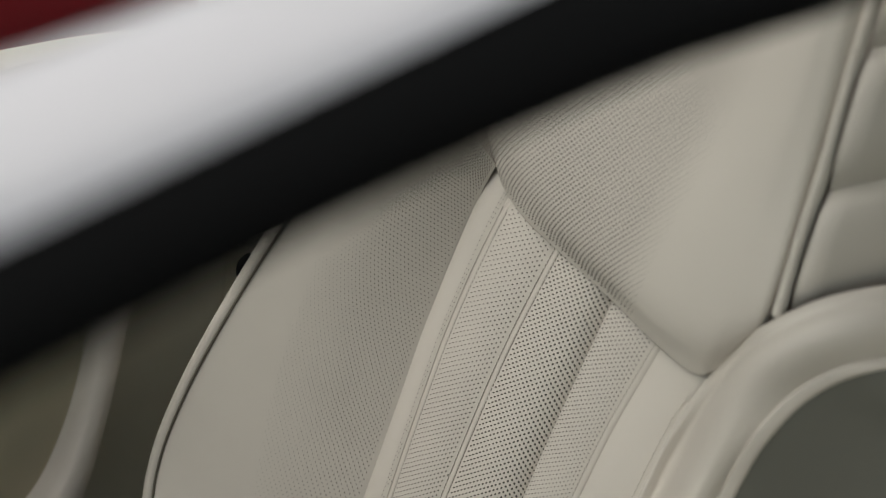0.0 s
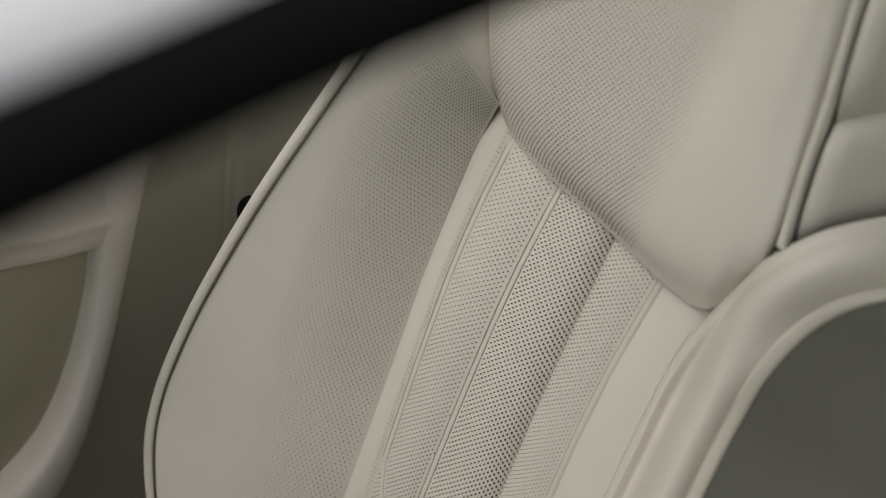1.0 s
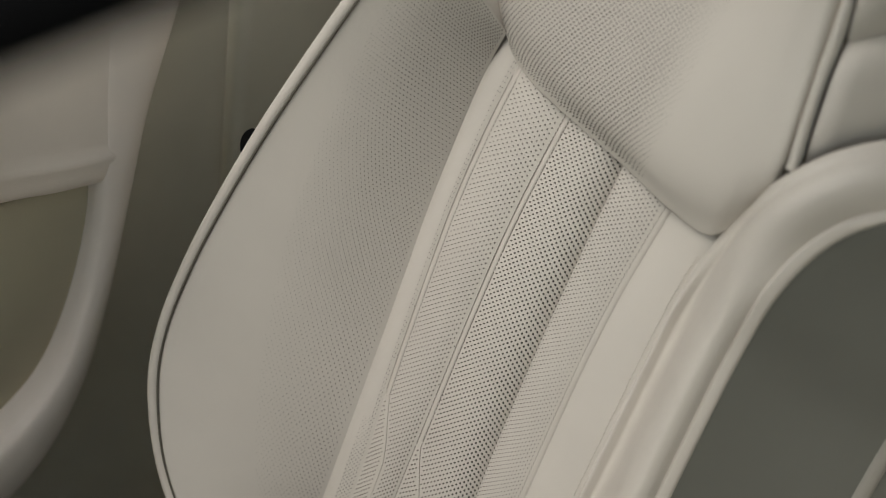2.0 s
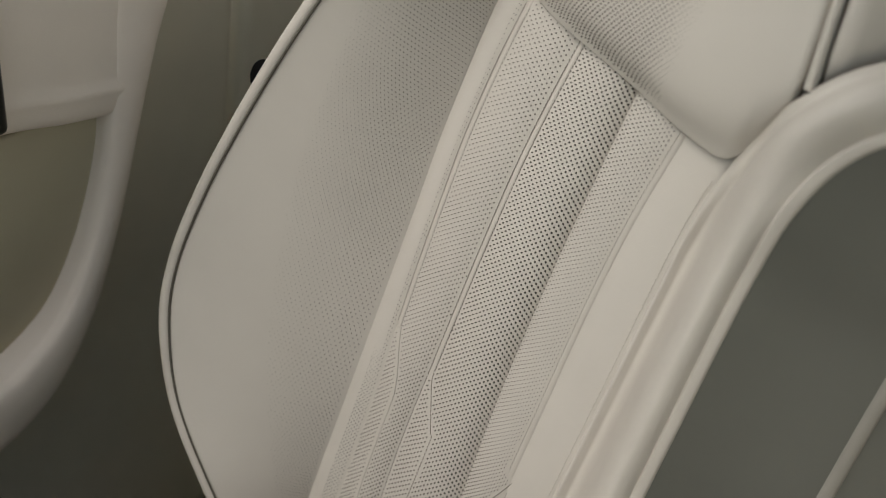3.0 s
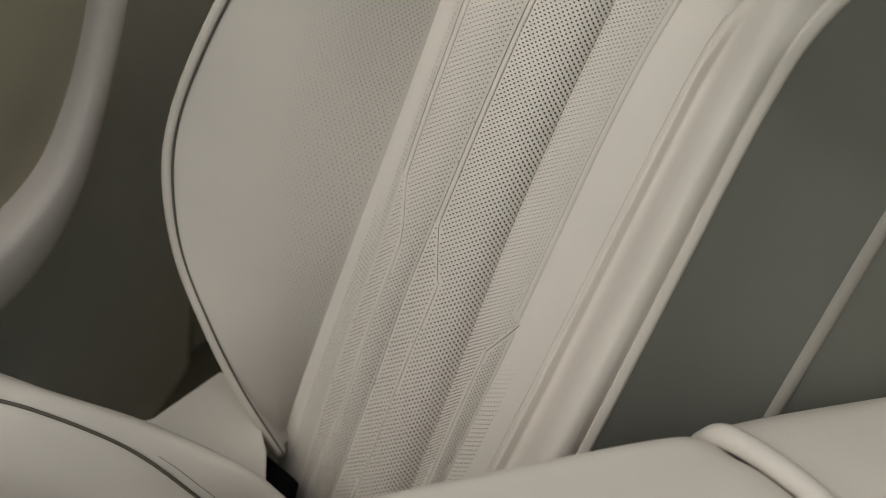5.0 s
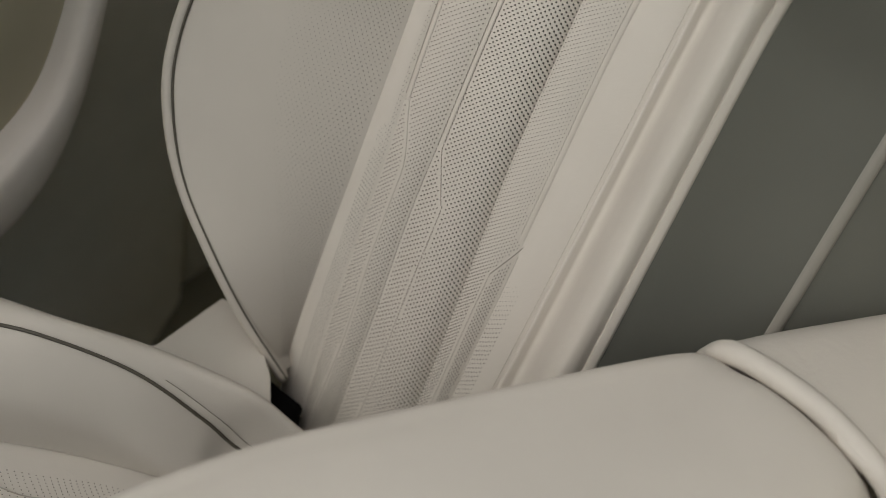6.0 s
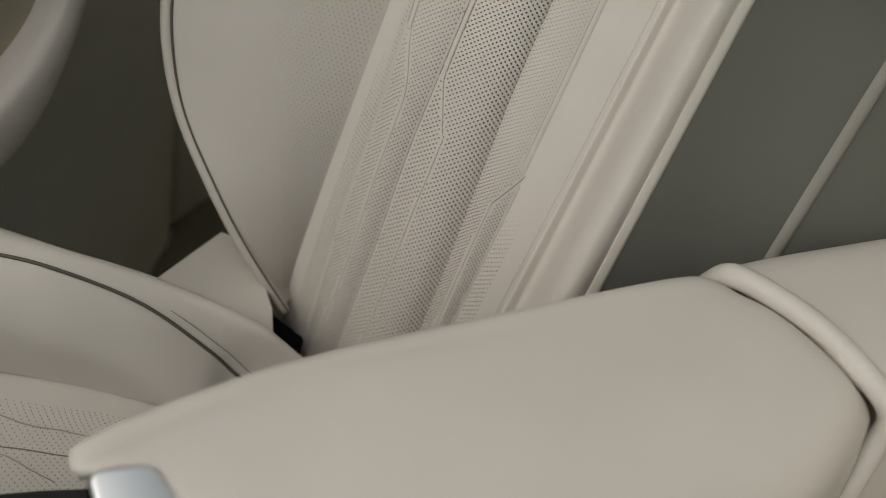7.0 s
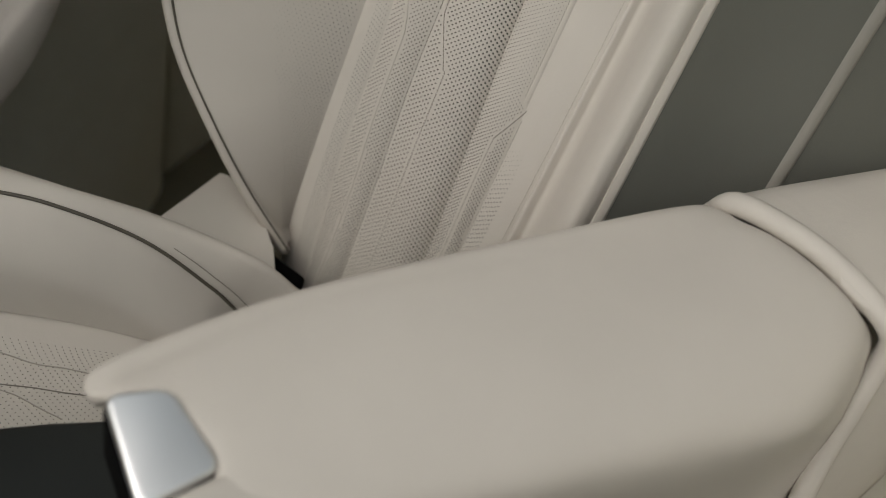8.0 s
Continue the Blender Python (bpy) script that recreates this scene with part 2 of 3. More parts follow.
def neighbour():
    c = thing("parked_car", (-3.2, 0.4, -0.32), "glossy red parked car beside the open car", "car")
    prof = ((-2.45, -0.12), (-2.36, 0.0), (-2.32, 0.2), (-2.36, 0.42), (-2.44, 0.55), (-3.0, 0.60), (-4.0, 0.55), (-4.08, 0.0), (-4.0, -0.12), (-3.2, -0.14), (-2.45, -0.12))
    guides = [[(x - 0.14, -2.2, z), (x, -1.2, z), (x, 0.4, z + 0.02), (x, 1.8, z), (x - 0.14, 2.7, z)] for x, z in prof]
    shape = loft(guides, 60, 40)
    bmesh.ops.remove_doubles(shape, verts=shape.verts[:], dist=0.001)
    bmesh.ops.holes_fill(shape, edges=[e for e in shape.edges if e.is_boundary], sides=0)
    part("body", shape, red_paint, c, "glossy red body")
    for x, y in ((-2.50, -1.35), (-2.50, 1.75), (-3.90, -1.35), (-3.90, 1.75)):
        bm = bmesh.new()
        bmesh.ops.create_cone(bm, cap_ends=True, segments=40, radius1=0.32, radius2=0.32, depth=0.2, matrix=Matrix.Translation((x, y, 0.0)) @ Matrix.Rotation(radians(90), 4, "Y"))
        bmesh.ops.bevel(bm, geom=[e for e in bm.edges if len(e.link_faces[0].verts) > 4 or len(e.link_faces[1].verts) > 4], offset=0.03, segments=3, affect="EDGES")
        part("wheel", bm, rubber, c, "black tyre")


shell()
roof()
shade_roof()
door()
neighbour()

# ---------------------------------------------------------------- the seat
seat = thing("car_seat", (0, -0.35, -0.08), "cream leather car seat with perforated fluted centre and dark piped bolsters", "car seat")

EDGE_FAR = [(-0.1535, 0.046), (-0.160, 0.0), (-0.156, -0.12), (-0.148, -0.21), (-0.140, -0.30), (-0.1275, -0.45), (-0.1185, -0.56), (-0.106, -0.68), (-0.085, -0.78)]
LINE_1 = [(-0.126, 0.07), (-0.133, 0.0), (-0.133, -0.10), (-0.126, -0.19), (-0.112, -0.32), (-0.098, -0.42), (-0.083, -0.56), (-0.066, -0.68), (-0.05, -0.78)]
LINE_2 = [(-0.064, 0.06), (-0.068, 0.0), (-0.070, -0.10), (-0.065, -0.21), (-0.055, -0.35), (-0.047, -0.45), (-0.033, -0.56), (-0.020, -0.68), (-0.01, -0.78)]
LINE_3 = [(0.0, 0.05), (0.0, 0.0), (0.004, -0.10), (0.009, -0.19), (0.020, -0.32), (0.037, -0.45), (0.052, -0.56), (0.066, -0.68), (0.078, -0.78)]
LINE_4 = [(0.062, 0.04), (0.060, -0.01), (0.057, -0.10), (0.060, -0.19), (0.070, -0.32), (0.080, -0.45), (0.088, -0.56), (0.098, -0.68), (0.11, -0.78)]
LINE_5 = [(0.116, 0.02), (0.104, -0.03), (0.102, -0.08), (0.1045, -0.14), (0.1105, -0.23), (0.1175, -0.34), (0.1245, -0.45), (0.1325, -0.60), (0.1425, -0.80)]


def shift(line, dx):
    return [(x + dx, s) for x, s in line]


def punched(name, surface, columns, rows, size, mats, label="", parent=None, depth=0.0016):
    """A leather sheet with real punched holes, staggered column by column. surface takes arrays of shares (across, along)
    and gives places; size takes the same and gives each hole's radius, with 0 for none."""
    a, b = np.meshgrid(np.linspace(0, 1, columns + 1), np.linspace(0, 1, 2 * rows + 1))
    grid = surface(a, b)
    verts = list(map(tuple, grid.reshape(-1, 3)))
    wide = columns + 1
    faces, dark, cut = [], set(), set()
    col, row = np.meshgrid(np.arange(columns), np.arange(rows))
    low = (2 * row + col % 2).ravel()
    col = col.ravel()
    keep = low + 2 <= 2 * rows
    low, col = low[keep], col[keep]
    middle = (grid[low + 1, col] + grid[low + 1, col + 1]) / 2
    across = grid[low + 1, col + 1] - grid[low + 1, col]
    along = (grid[low + 2, col] + grid[low + 2, col + 1] - grid[low, col] - grid[low, col + 1]) / 2
    unit = lambda v: v / np.maximum(1e-9, np.linalg.norm(v, axis=1, keepdims=True))
    across = unit(across)
    out = unit(np.cross(across, along))
    along = np.cross(out, across)
    radius = size((col + 0.5) / columns, (low + 1) / (2 * rows))
    for i in range(len(col)):
        k, c, r = int(low[i]), int(col[i]), float(radius[i])
        rim = [k * wide + c, k * wide + c + 1, (k + 1) * wide + c + 1, (k + 2) * wide + c + 1, (k + 2) * wide + c, (k + 1) * wide + c]
        if r <= 0.0001:
            faces.append(rim)
            continue
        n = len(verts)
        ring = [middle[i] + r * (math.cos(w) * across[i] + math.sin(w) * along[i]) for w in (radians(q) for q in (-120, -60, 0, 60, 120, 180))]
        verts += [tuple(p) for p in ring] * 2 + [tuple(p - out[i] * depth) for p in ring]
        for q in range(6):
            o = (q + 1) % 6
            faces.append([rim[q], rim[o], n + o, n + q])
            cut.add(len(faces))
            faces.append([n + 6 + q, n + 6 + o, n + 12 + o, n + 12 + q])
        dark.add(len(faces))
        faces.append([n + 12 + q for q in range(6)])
    for c in range(columns):
        if c % 2:
            faces.append([c, c + 1, wide + c + 1, wide + c])
            k = (2 * rows - 1) * wide
            faces.append([k + c, k + c + 1, k + wide + c + 1, k + wide + c])
    me = bpy.data.meshes.new(name)
    parent = parent or seat
    shift_by = np.array(origin_of(parent))
    me.from_pydata([tuple(np.array(p) - shift_by) for p in verts], [], faces)
    for m in mats:
        me.materials.append(m)
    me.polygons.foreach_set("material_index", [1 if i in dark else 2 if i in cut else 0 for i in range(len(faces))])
    me.polygons.foreach_set("use_smooth", [True] * len(faces))
    me.update()
    ob = new(name, me)
    ob.parent = parent
    return tagged(ob, label)


def grid_surface(rows):
    """The surface through a grid of places, row by row, for arrays of shares."""
    g = np.array([[list(p) for p in r] for r in rows], float)

    def at(a, b):
        y, x = b * (g.shape[0] - 1), a * (g.shape[1] - 1)
        j, i = np.minimum(y.astype(int), g.shape[0] - 2), np.minimum(x.astype(int), g.shape[1] - 2)
        fy, fx = (y - j)[..., None], (x - i)[..., None]
        return (g[j, i] * (1 - fx) + g[j, i + 1] * fx) * (1 - fy) + (g[j + 1, i] * (1 - fx) + g[j + 1, i + 1] * fx) * fy
    return at


COLUMN, PITCH, HOLE = 0.0032, 0.0060, 0.00074


def by_height(line, top=None, low=None, count=200):
    """A line on the backrest in even steps of its height."""
    p = np.array(spline(line, 400))
    s = np.linspace(p[0, 1] if top is None else top, p[-1, 1] if low is None else low, count)
    return np.stack([s if k == 1 else np.interp(-s, -p[:, 1], p[:, k]) for k in range(p.shape[1])], 1)


def flute(left, right, profile, holes, name="flute", label="", dense=1.0):
    """One puffed strip between two seams; profile gives its height from one seam to the other, holes each hole's share of the full size."""
    a, b = by_height(left), by_height(right)
    width = float(np.mean(np.linalg.norm(b - a, axis=1)))
    us = np.linspace(0, 1, 300)
    hs = np.array([profile(u) for u in us])
    run = np.concatenate([[0], np.cumsum(np.hypot(np.diff(us) * width, np.diff(hs)))])
    columns = max(3, round(run[-1] / COLUMN * dense))
    length = float(np.sum(np.linalg.norm(np.diff(a, axis=0), axis=1)))
    up, out, hip = np.array(UP_BACK), np.array(OUT_BACK), np.array(HIP)

    def spot(c, r):
        """The share across, the sideways place and the height of a cell; the rows climb a little across the strip."""
        u = np.interp(c * run[-1], run, us)
        t = np.clip(r * 199 - 0.22 * c * run[-1] / length * 199, 0, 199)
        x, s = [np.interp(t, np.arange(200), a[:, k]) * (1 - u) + np.interp(t, np.arange(200), b[:, k]) * u for k in (0, 1)]
        return u, x, s

    def at(c, r):
        u, x, s = spot(c, r)
        return hip + x[..., None] * np.array([1.0, 0, 0]) + s[..., None] * up + np.interp(u, us, hs)[..., None] * out

    def size(c, r):
        return np.array([HOLE * holes(u, x, s) * (clear_of_seams(x, s) if holes(u, x, s) else 0) for u, x, s in zip(*spot(c, r))])
    return punched(name, at, columns, round(length / PITCH * dense), size, (leather, hole_dark, cut_edge_shaded), label)


def dome(n0, top, n1, power):
    return lambda u: n0 + (n1 - n0) * u + top * (1 - abs(2 * u - 1) ** power)


def falling(u):
    """Rises a little from the tape, then dives into the deep middle groove."""
    return 0.003 + 0.005 * math.sin(math.pi * min(1, u / 0.95)) - 0.011 * max(0, (u - 0.66) / 0.34) ** 2


def rising(u):
    """Climbs steeply out of the middle groove and lies almost flat."""
    return -0.012 + 0.016 * (1 - math.exp(-u * 45)) + 0.004 * math.sin(math.pi * u) - 0.003 * u * u


# the stitched lines of the centre, which step aside low down
TAPE_1 = [(-0.104, -0.33), (-0.098, -0.345), (-0.083, -0.378), (-0.076, -0.40)]
LOW_1 = [(-0.076, -0.40), (-0.066, -0.50), (-0.05, -0.62), (-0.04, -0.76)]
TAPE_2 = [(-0.0485, -0.352), (-0.046, -0.362), (-0.032, -0.388), (-0.020, -0.410)]
LOW_2 = [(-0.020, -0.410), (-0.017, -0.418), (-0.010, -0.50), (-0.004, -0.56), (0.006, -0.65), (0.014, -0.76)]
TAPE_4 = [(0.0775, -0.398), (0.072, -0.415), (0.062, -0.442)]
LOW_4 = [(0.062, -0.442), (0.066, -0.50), (0.073, -0.58), (0.084, -0.70), (0.09, -0.77)]
SEAM_TABLE = [np.array(spline(q, 160)) for q in (LINE_1, shift(LINE_1, 0.007), TAPE_1, LOW_1, LINE_2, shift(LINE_2, 0.0065), TAPE_2, LOW_2, LINE_4, shift(LINE_4, -0.006), TAPE_4, LOW_4)]
SEAM_ENDS = [(-9, 9), (-0.335, 9), (-9, 9), (-9, 9), (-9, 9), (-0.352, 9), (-9, 9), (-9, 9), (-9, 9), (-0.395, 9), (-9, 9), (-9, 9)]


def clear_of_seams(x, s):
    """1 where a hole keeps clear of every seam, 0 on one and on the tapes between two."""
    for line, (low, high) in zip(SEAM_TABLE, SEAM_ENDS):
        if low < s < high and float(np.min(np.hypot(line[:, 0] - x, line[:, 1] - s))) < 0.0030:
            return 0
    for line, wide, low in ((LINE_1, 0.007, -0.335), (LINE_2, 0.0065, -0.352), (LINE_4, -0.006, -0.395)):
        if s > low:
            d = x - float(np.interp(-s, [-p[1] for p in line], [p[0] for p in line]))
            if min(0, wide) <= d <= max(0, wide):
                return 0
    return 1


def fade(v, start, end):
    return max(0.0, min(1.0, (v - start) / (end - start)))


STRIPS = [
    (EDGE_FAR, LINE_1, dome(0.004, 0.003, 0.004, 2.2), lambda u, x, s: 0.50 * max((u > 0.74) * 0.85, (u > 0.5) * fade(s, -0.34, -0.44)), "edge_strip", "cream leather edge strip", 1.2),
    (LINE_1, LINE_2, dome(0.004, 0.0052, 0.003, 2.2), lambda u, x, s: 0.52 + 0.32 * fade(u, 0.35, 0.95) + 0.1 * fade(s, -0.35, -0.5), "flute", "", 1.06),
    (LINE_2, shift(LINE_3, 0.006), falling, lambda u, x, s: (0.82 + 0.42 * fade(u, 0.40, 0.82)) * (u < 0.965), "flute", ""),
    (LINE_3, LINE_4, rising, lambda u, x, s: (0.70 - 0.26 * fade(s, -0.05, -0.18) + 0.26 * fade(s, -0.36, -0.46)) * (u > 0.09), "flute", "", 1.25),
    (LINE_4, LINE_5, dome(0.001, 0.003, 0.0015, 2.2), lambda u, x, s: 0.6 * fade(s, -0.42, -0.50) * (u < 0.45), "edge_strip", "cream leather edge strip"),
]
for strip in STRIPS:
    flute(*strip)


def height(x, s):
    """How far the fluted centre stands out at a place."""
    best = -1.0
    for left, right, profile, *_ in STRIPS:
        xs = [float(np.interp(-s, [-p[1] for p in line], [p[0] for p in line])) for line in (left, right)]
        u = (x - xs[0]) / (xs[1] - xs[0])
        if -0.02 <= u <= 1.02:
            best = max(best, profile(max(0.0, min(1.0, u))))
    return best if best > -1 else 0.004


def seam(points, radius=0.00036, mat=None):
    line = [on_back(p[0], p[1], height(p[0], p[1]) + radius * 0.4) for p in spline(points, 40)]
    part("seam", tube(line, radius, 90, 6), mat or thread, seat, "fine stitched seam")


def stitches(points, radius=0.00045, pitch=0.0036, mat=None):
    """A row of short slanted stitches along a line on the fluted centre."""
    line = [np.array([p[0], p[1]]) for p in spline(points, 300)]
    bm = bmesh.new()
    run, last = 0.0, line[0]
    for p in line[1:]:
        step = p - last
        run += float(np.linalg.norm(step))
        if run >= pitch:
            run = 0.0
            d = step / max(1e-9, float(np.linalg.norm(step)))
            side = np.array([-d[1], d[0]])
            ends = [p - d * pitch * 0.48 - side * 0.0004, p - d * pitch * 0.2, p + d * pitch * 0.2, p + d * pitch * 0.48 + side * 0.0004]
            path = [on_back(q[0], q[1], height(q[0], q[1]) + radius * (0.6 if i in (1, 2) else -0.8)) for i, q in enumerate(ends)]
            one = tube(path, radius, 6, 5)
            me = bpy.data.meshes.new("stitch")
            one.to_mesh(me)
            one.free()
            bm.from_mesh(me)
            bpy.data.meshes.remove(me)
        last = p
    part("seam", bm, mat or thread, seat, "row of slanted stitches")


# stitched lines of the centre: pairs beside a flat tape, which step inward low down
def reach(line, top, bottom):
    """The stretch of a line between two heights."""
    pts = spline(line, 200)
    return [(p[0], p[1]) for p in pts if bottom <= p[1] <= top][::12] + [tuple([p for p in pts if p[1] >= bottom][-1])]


def ribbon(line, width, low, rise=1.0):
    """A flat raised tape between two stitched lines, down to a height."""
    run = reach(line, 0.03, low)
    rows = []
    for x, s in spline(run, 90):
        row = []
        for w, lift in ((0.08, -0.0006), (0.14, 0.0004), (0.24, 0.0010), (0.5, 0.0012), (0.76, 0.0010), (0.86, 0.0004), (0.92, -0.0006)):
            row.append(on_back(x + width * w, s, height(x + width * w, s) + lift * rise))
        rows.append(row)
    part("tape", skin(rows), leather, seat, "narrow raised leather tape")


ribbon(LINE_1, 0.007, -0.335)
ribbon(LINE_2, 0.0065, -0.352)
ribbon(shift(LINE_4, -0.006), 0.006, -0.395, 0.45)
stitches(reach(LINE_2, 0.02, -0.36))
seam(reach(LINE_2, -0.36, -0.77), 0.0003)
stitches(reach(shift(LINE_2, 0.0065), 0.02, -0.352))
seam(TAPE_2, 0.0004)
stitches(LOW_2, 0.00042)
seam(reach(LINE_1, 0.02, -0.33), 0.0005, thread_pale)
stitches(reach(shift(LINE_1, 0.007), 0.02, -0.33), 0.0005, 0.004, thread_pale)
seam(TAPE_1, 0.0009, leather)
seam(LOW_1, 0.0007, leather)
stitches(reach(LINE_4, 0.0, -0.395), 0.0003, 0.0045, leather)
stitches(reach(shift(LINE_4, -0.006), 0.0, -0.39), 0.0003, 0.0045, thread_pale)
stitches(reach(shift(LINE_5, -0.0045), -0.03, -0.78), 0.0006, 0.0052, leather)
seam(TAPE_4, 0.0005, thread)
seam(LOW_4, 0.0004, thread_pale)
seam(reach(shift(LINE_4, 0.001), -0.41, -0.77), 0.0004, thread_pale)

# far bolster: broad face up to the dark piping, then a cream welt and the side
PIPE_FAR = [(-0.222, 0.125, 0.112), (-0.244, 0.048, 0.12), (-0.268, -0.035, 0.12), (-0.290, -0.12, 0.12), (-0.308, -0.21, 0.12), (-0.319, -0.29, 0.12), (-0.321, -0.37, 0.12), (-0.305, -0.437, 0.12),
            (-0.261, -0.51, 0.115), (-0.201, -0.575, 0.10), (-0.146, -0.635, 0.075), (-0.088, -0.70, 0.035)]
inner = [(x + 0.0104 - 0.003 * (s < -0.45), s + 0.004 * (s < -0.4), n - 0.001) for x, s, n in PIPE_FAR]
lines = spline(inner, 60)
edge = spline([(-0.150, 0.05, 0.016)] + [(x, s, 0.003) for x, s in EDGE_FAR[1:8]] + [(-0.09, -0.715, 0.01)], 60)


def bolster_fade(u, v):
    share = fade(u + 0.75 * v, 1.05, 0.55)
    return share if share > 0.3 else 0.0


rows = []
for k, (p, e) in enumerate(zip(lines, edge)):
    v = k / 59
    row = []
    for i in range(30):
        u = i / 29
        q = e + (p - e) * u
        q = q + np.array([0, 0, 0.009 * math.sin(math.pi * u) ** 1.2 * (1 - 0.5 * v) * min(1, v * 8 + 0.2) + 0.012 * u * (1 - u)])
        row.append(on_back(*q))
    rows.append(row)
punched("far_bolster", grid_surface([r[::-1] for r in rows]), 80, 106, lambda c, r: np.array([HOLE * 0.54 * bolster_fade(u, v) * (u > 0.03) for u, v in zip(1 - c, r)]), (leather, hole_dark, cut_edge_shaded), "cream leather side bolster, partly perforated")
part("piping", tube([on_back(x, s, n + 0.0010) for x, s, n in inner], 0.0014, 120, 8), piping_dark, seat, "thin dark brown piping")
part("welt", tube([on_back(x + 0.0032, s, n - 0.0024) for x, s, n in PIPE_FAR], 0.0070, 120, 10), leather_side, seat, "cream leather welt")
side = []
for dx, dn in ((0.003, -0.004), (-0.002, -0.012), (-0.006, -0.03), (-0.008, -0.10), (0.012, -0.22)):
    side.append([(x + dx, s, n + dn if dn > -0.05 else dn) for x, s, n in PIPE_FAR])
part("bolster_side", loft(back_guides(*side), 26, 70), leather_side, seat, "cream leather bolster side")
FAR_WING = [[(-0.152, 0.044, 0.008), (-0.186, 0.080, 0.050), (-0.226, 0.118, 0.100), (-0.24, 0.20, 0.09)],
            [(-0.156, 0.052, 0.004), (-0.178, 0.088, 0.020), (-0.208, 0.14, 0.045), (-0.235, 0.25, 0.060)],
            [(-0.154, 0.051, 0.000), (-0.168, 0.069, 0.006), (-0.187, 0.11, 0.018), (-0.204, 0.18, 0.036), (-0.236, 0.36, 0.060)]]
part("far_wing", loft(back_guides(*FAR_WING), 24, 30), leather, seat, "perforated cream leather shoulder wing")

# near bolster: a roll that turns outward over the shoulder
def near_guide(x0, n, top, drift=1.0):
    """A line along the near roll, seated at x0 on the backrest's plane and raised by n, with its upper end."""
    line = list(top)
    for s, dx in ((-0.08, 0.002), (-0.14, 0.006), (-0.23, 0.014), (-0.34, 0.024), (-0.45, 0.034), (-0.60, 0.046), (-0.80, 0.06)):
        x = x0 + dx * drift
        line.append((x + (0.3 - x) * n / 0.92, s + n * (0.094 - s) / 0.92, n))
    return line


TOP_SEAM = ((0.245, 0.165, -0.070), (0.174, 0.115, 0.034), (0.139, 0.070, 0.050), (0.114, 0.018, 0.016))
TOP_TAPE = ((0.266, 0.103, -0.079), (0.210, 0.078, 0.030), (0.180, 0.039, 0.048), (0.167, -0.014, 0.047))


def roll_line(x0, n, w):
    """A line along the near roll, at a share w of the way from its inner seam to its outer tape."""
    dip = -0.007 * math.exp(-((w - 0.19) / 0.08) ** 2)
    top = [tuple(a + (b - a) * w + (0.022 * math.sin(math.pi * w) + dip * share if i == 2 else 0) for i, (a, b) in enumerate(zip(p, q))) for p, q, share in zip(TOP_SEAM, TOP_TAPE, (0.0, 0.3, 0.7, 1.0))]
    return near_guide(x0, n, top, 0.7 + 0.3 * w)


ROLL = [roll_line(*p) for p in ((0.096, -0.003, 0.0), (0.101, 0.0030, 0.05), (0.106, -0.0005, 0.11), (0.111, -0.0040, 0.19), (0.117, 0.002, 0.30), (0.123, 0.018, 0.43), (0.131, 0.037, 0.57), (0.141, 0.046, 0.74), (0.151, 0.041, 0.90), (0.1580, 0.030, 1.0))]
part("near_bolster", loft(back_guides(*ROLL), 44, 70), leather, seat, "cream leather side bolster roll")
TAPE = [ROLL[-1], [(x + 0.002, s - 0.001, n + 0.001) for x, s, n in ROLL[-1]], [(x + 0.009, s - 0.0025, n - 0.003) for x, s, n in ROLL[-1]], [(x + 0.0108, s - 0.0035, n - 0.008) for x, s, n in ROLL[-1]]]
part("edge_tape", loft(back_guides(*TAPE), 12, 70), leather, seat, "flat cream leather tape")
bottom = TAPE[-1]
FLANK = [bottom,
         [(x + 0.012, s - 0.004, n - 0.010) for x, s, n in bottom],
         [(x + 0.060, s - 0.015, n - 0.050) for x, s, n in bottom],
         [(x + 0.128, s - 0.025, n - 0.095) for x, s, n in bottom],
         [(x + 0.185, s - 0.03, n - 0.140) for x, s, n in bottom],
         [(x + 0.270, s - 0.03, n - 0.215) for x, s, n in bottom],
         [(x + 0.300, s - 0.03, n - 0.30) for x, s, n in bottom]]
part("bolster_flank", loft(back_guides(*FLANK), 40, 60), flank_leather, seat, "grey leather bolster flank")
part("piping", tube([on_back(x - 0.002, s, n - 0.0045) for x, s, n in FLANK[3]], 0.0095, 80, 10), piping_grey, seat, "greyed beige piping")

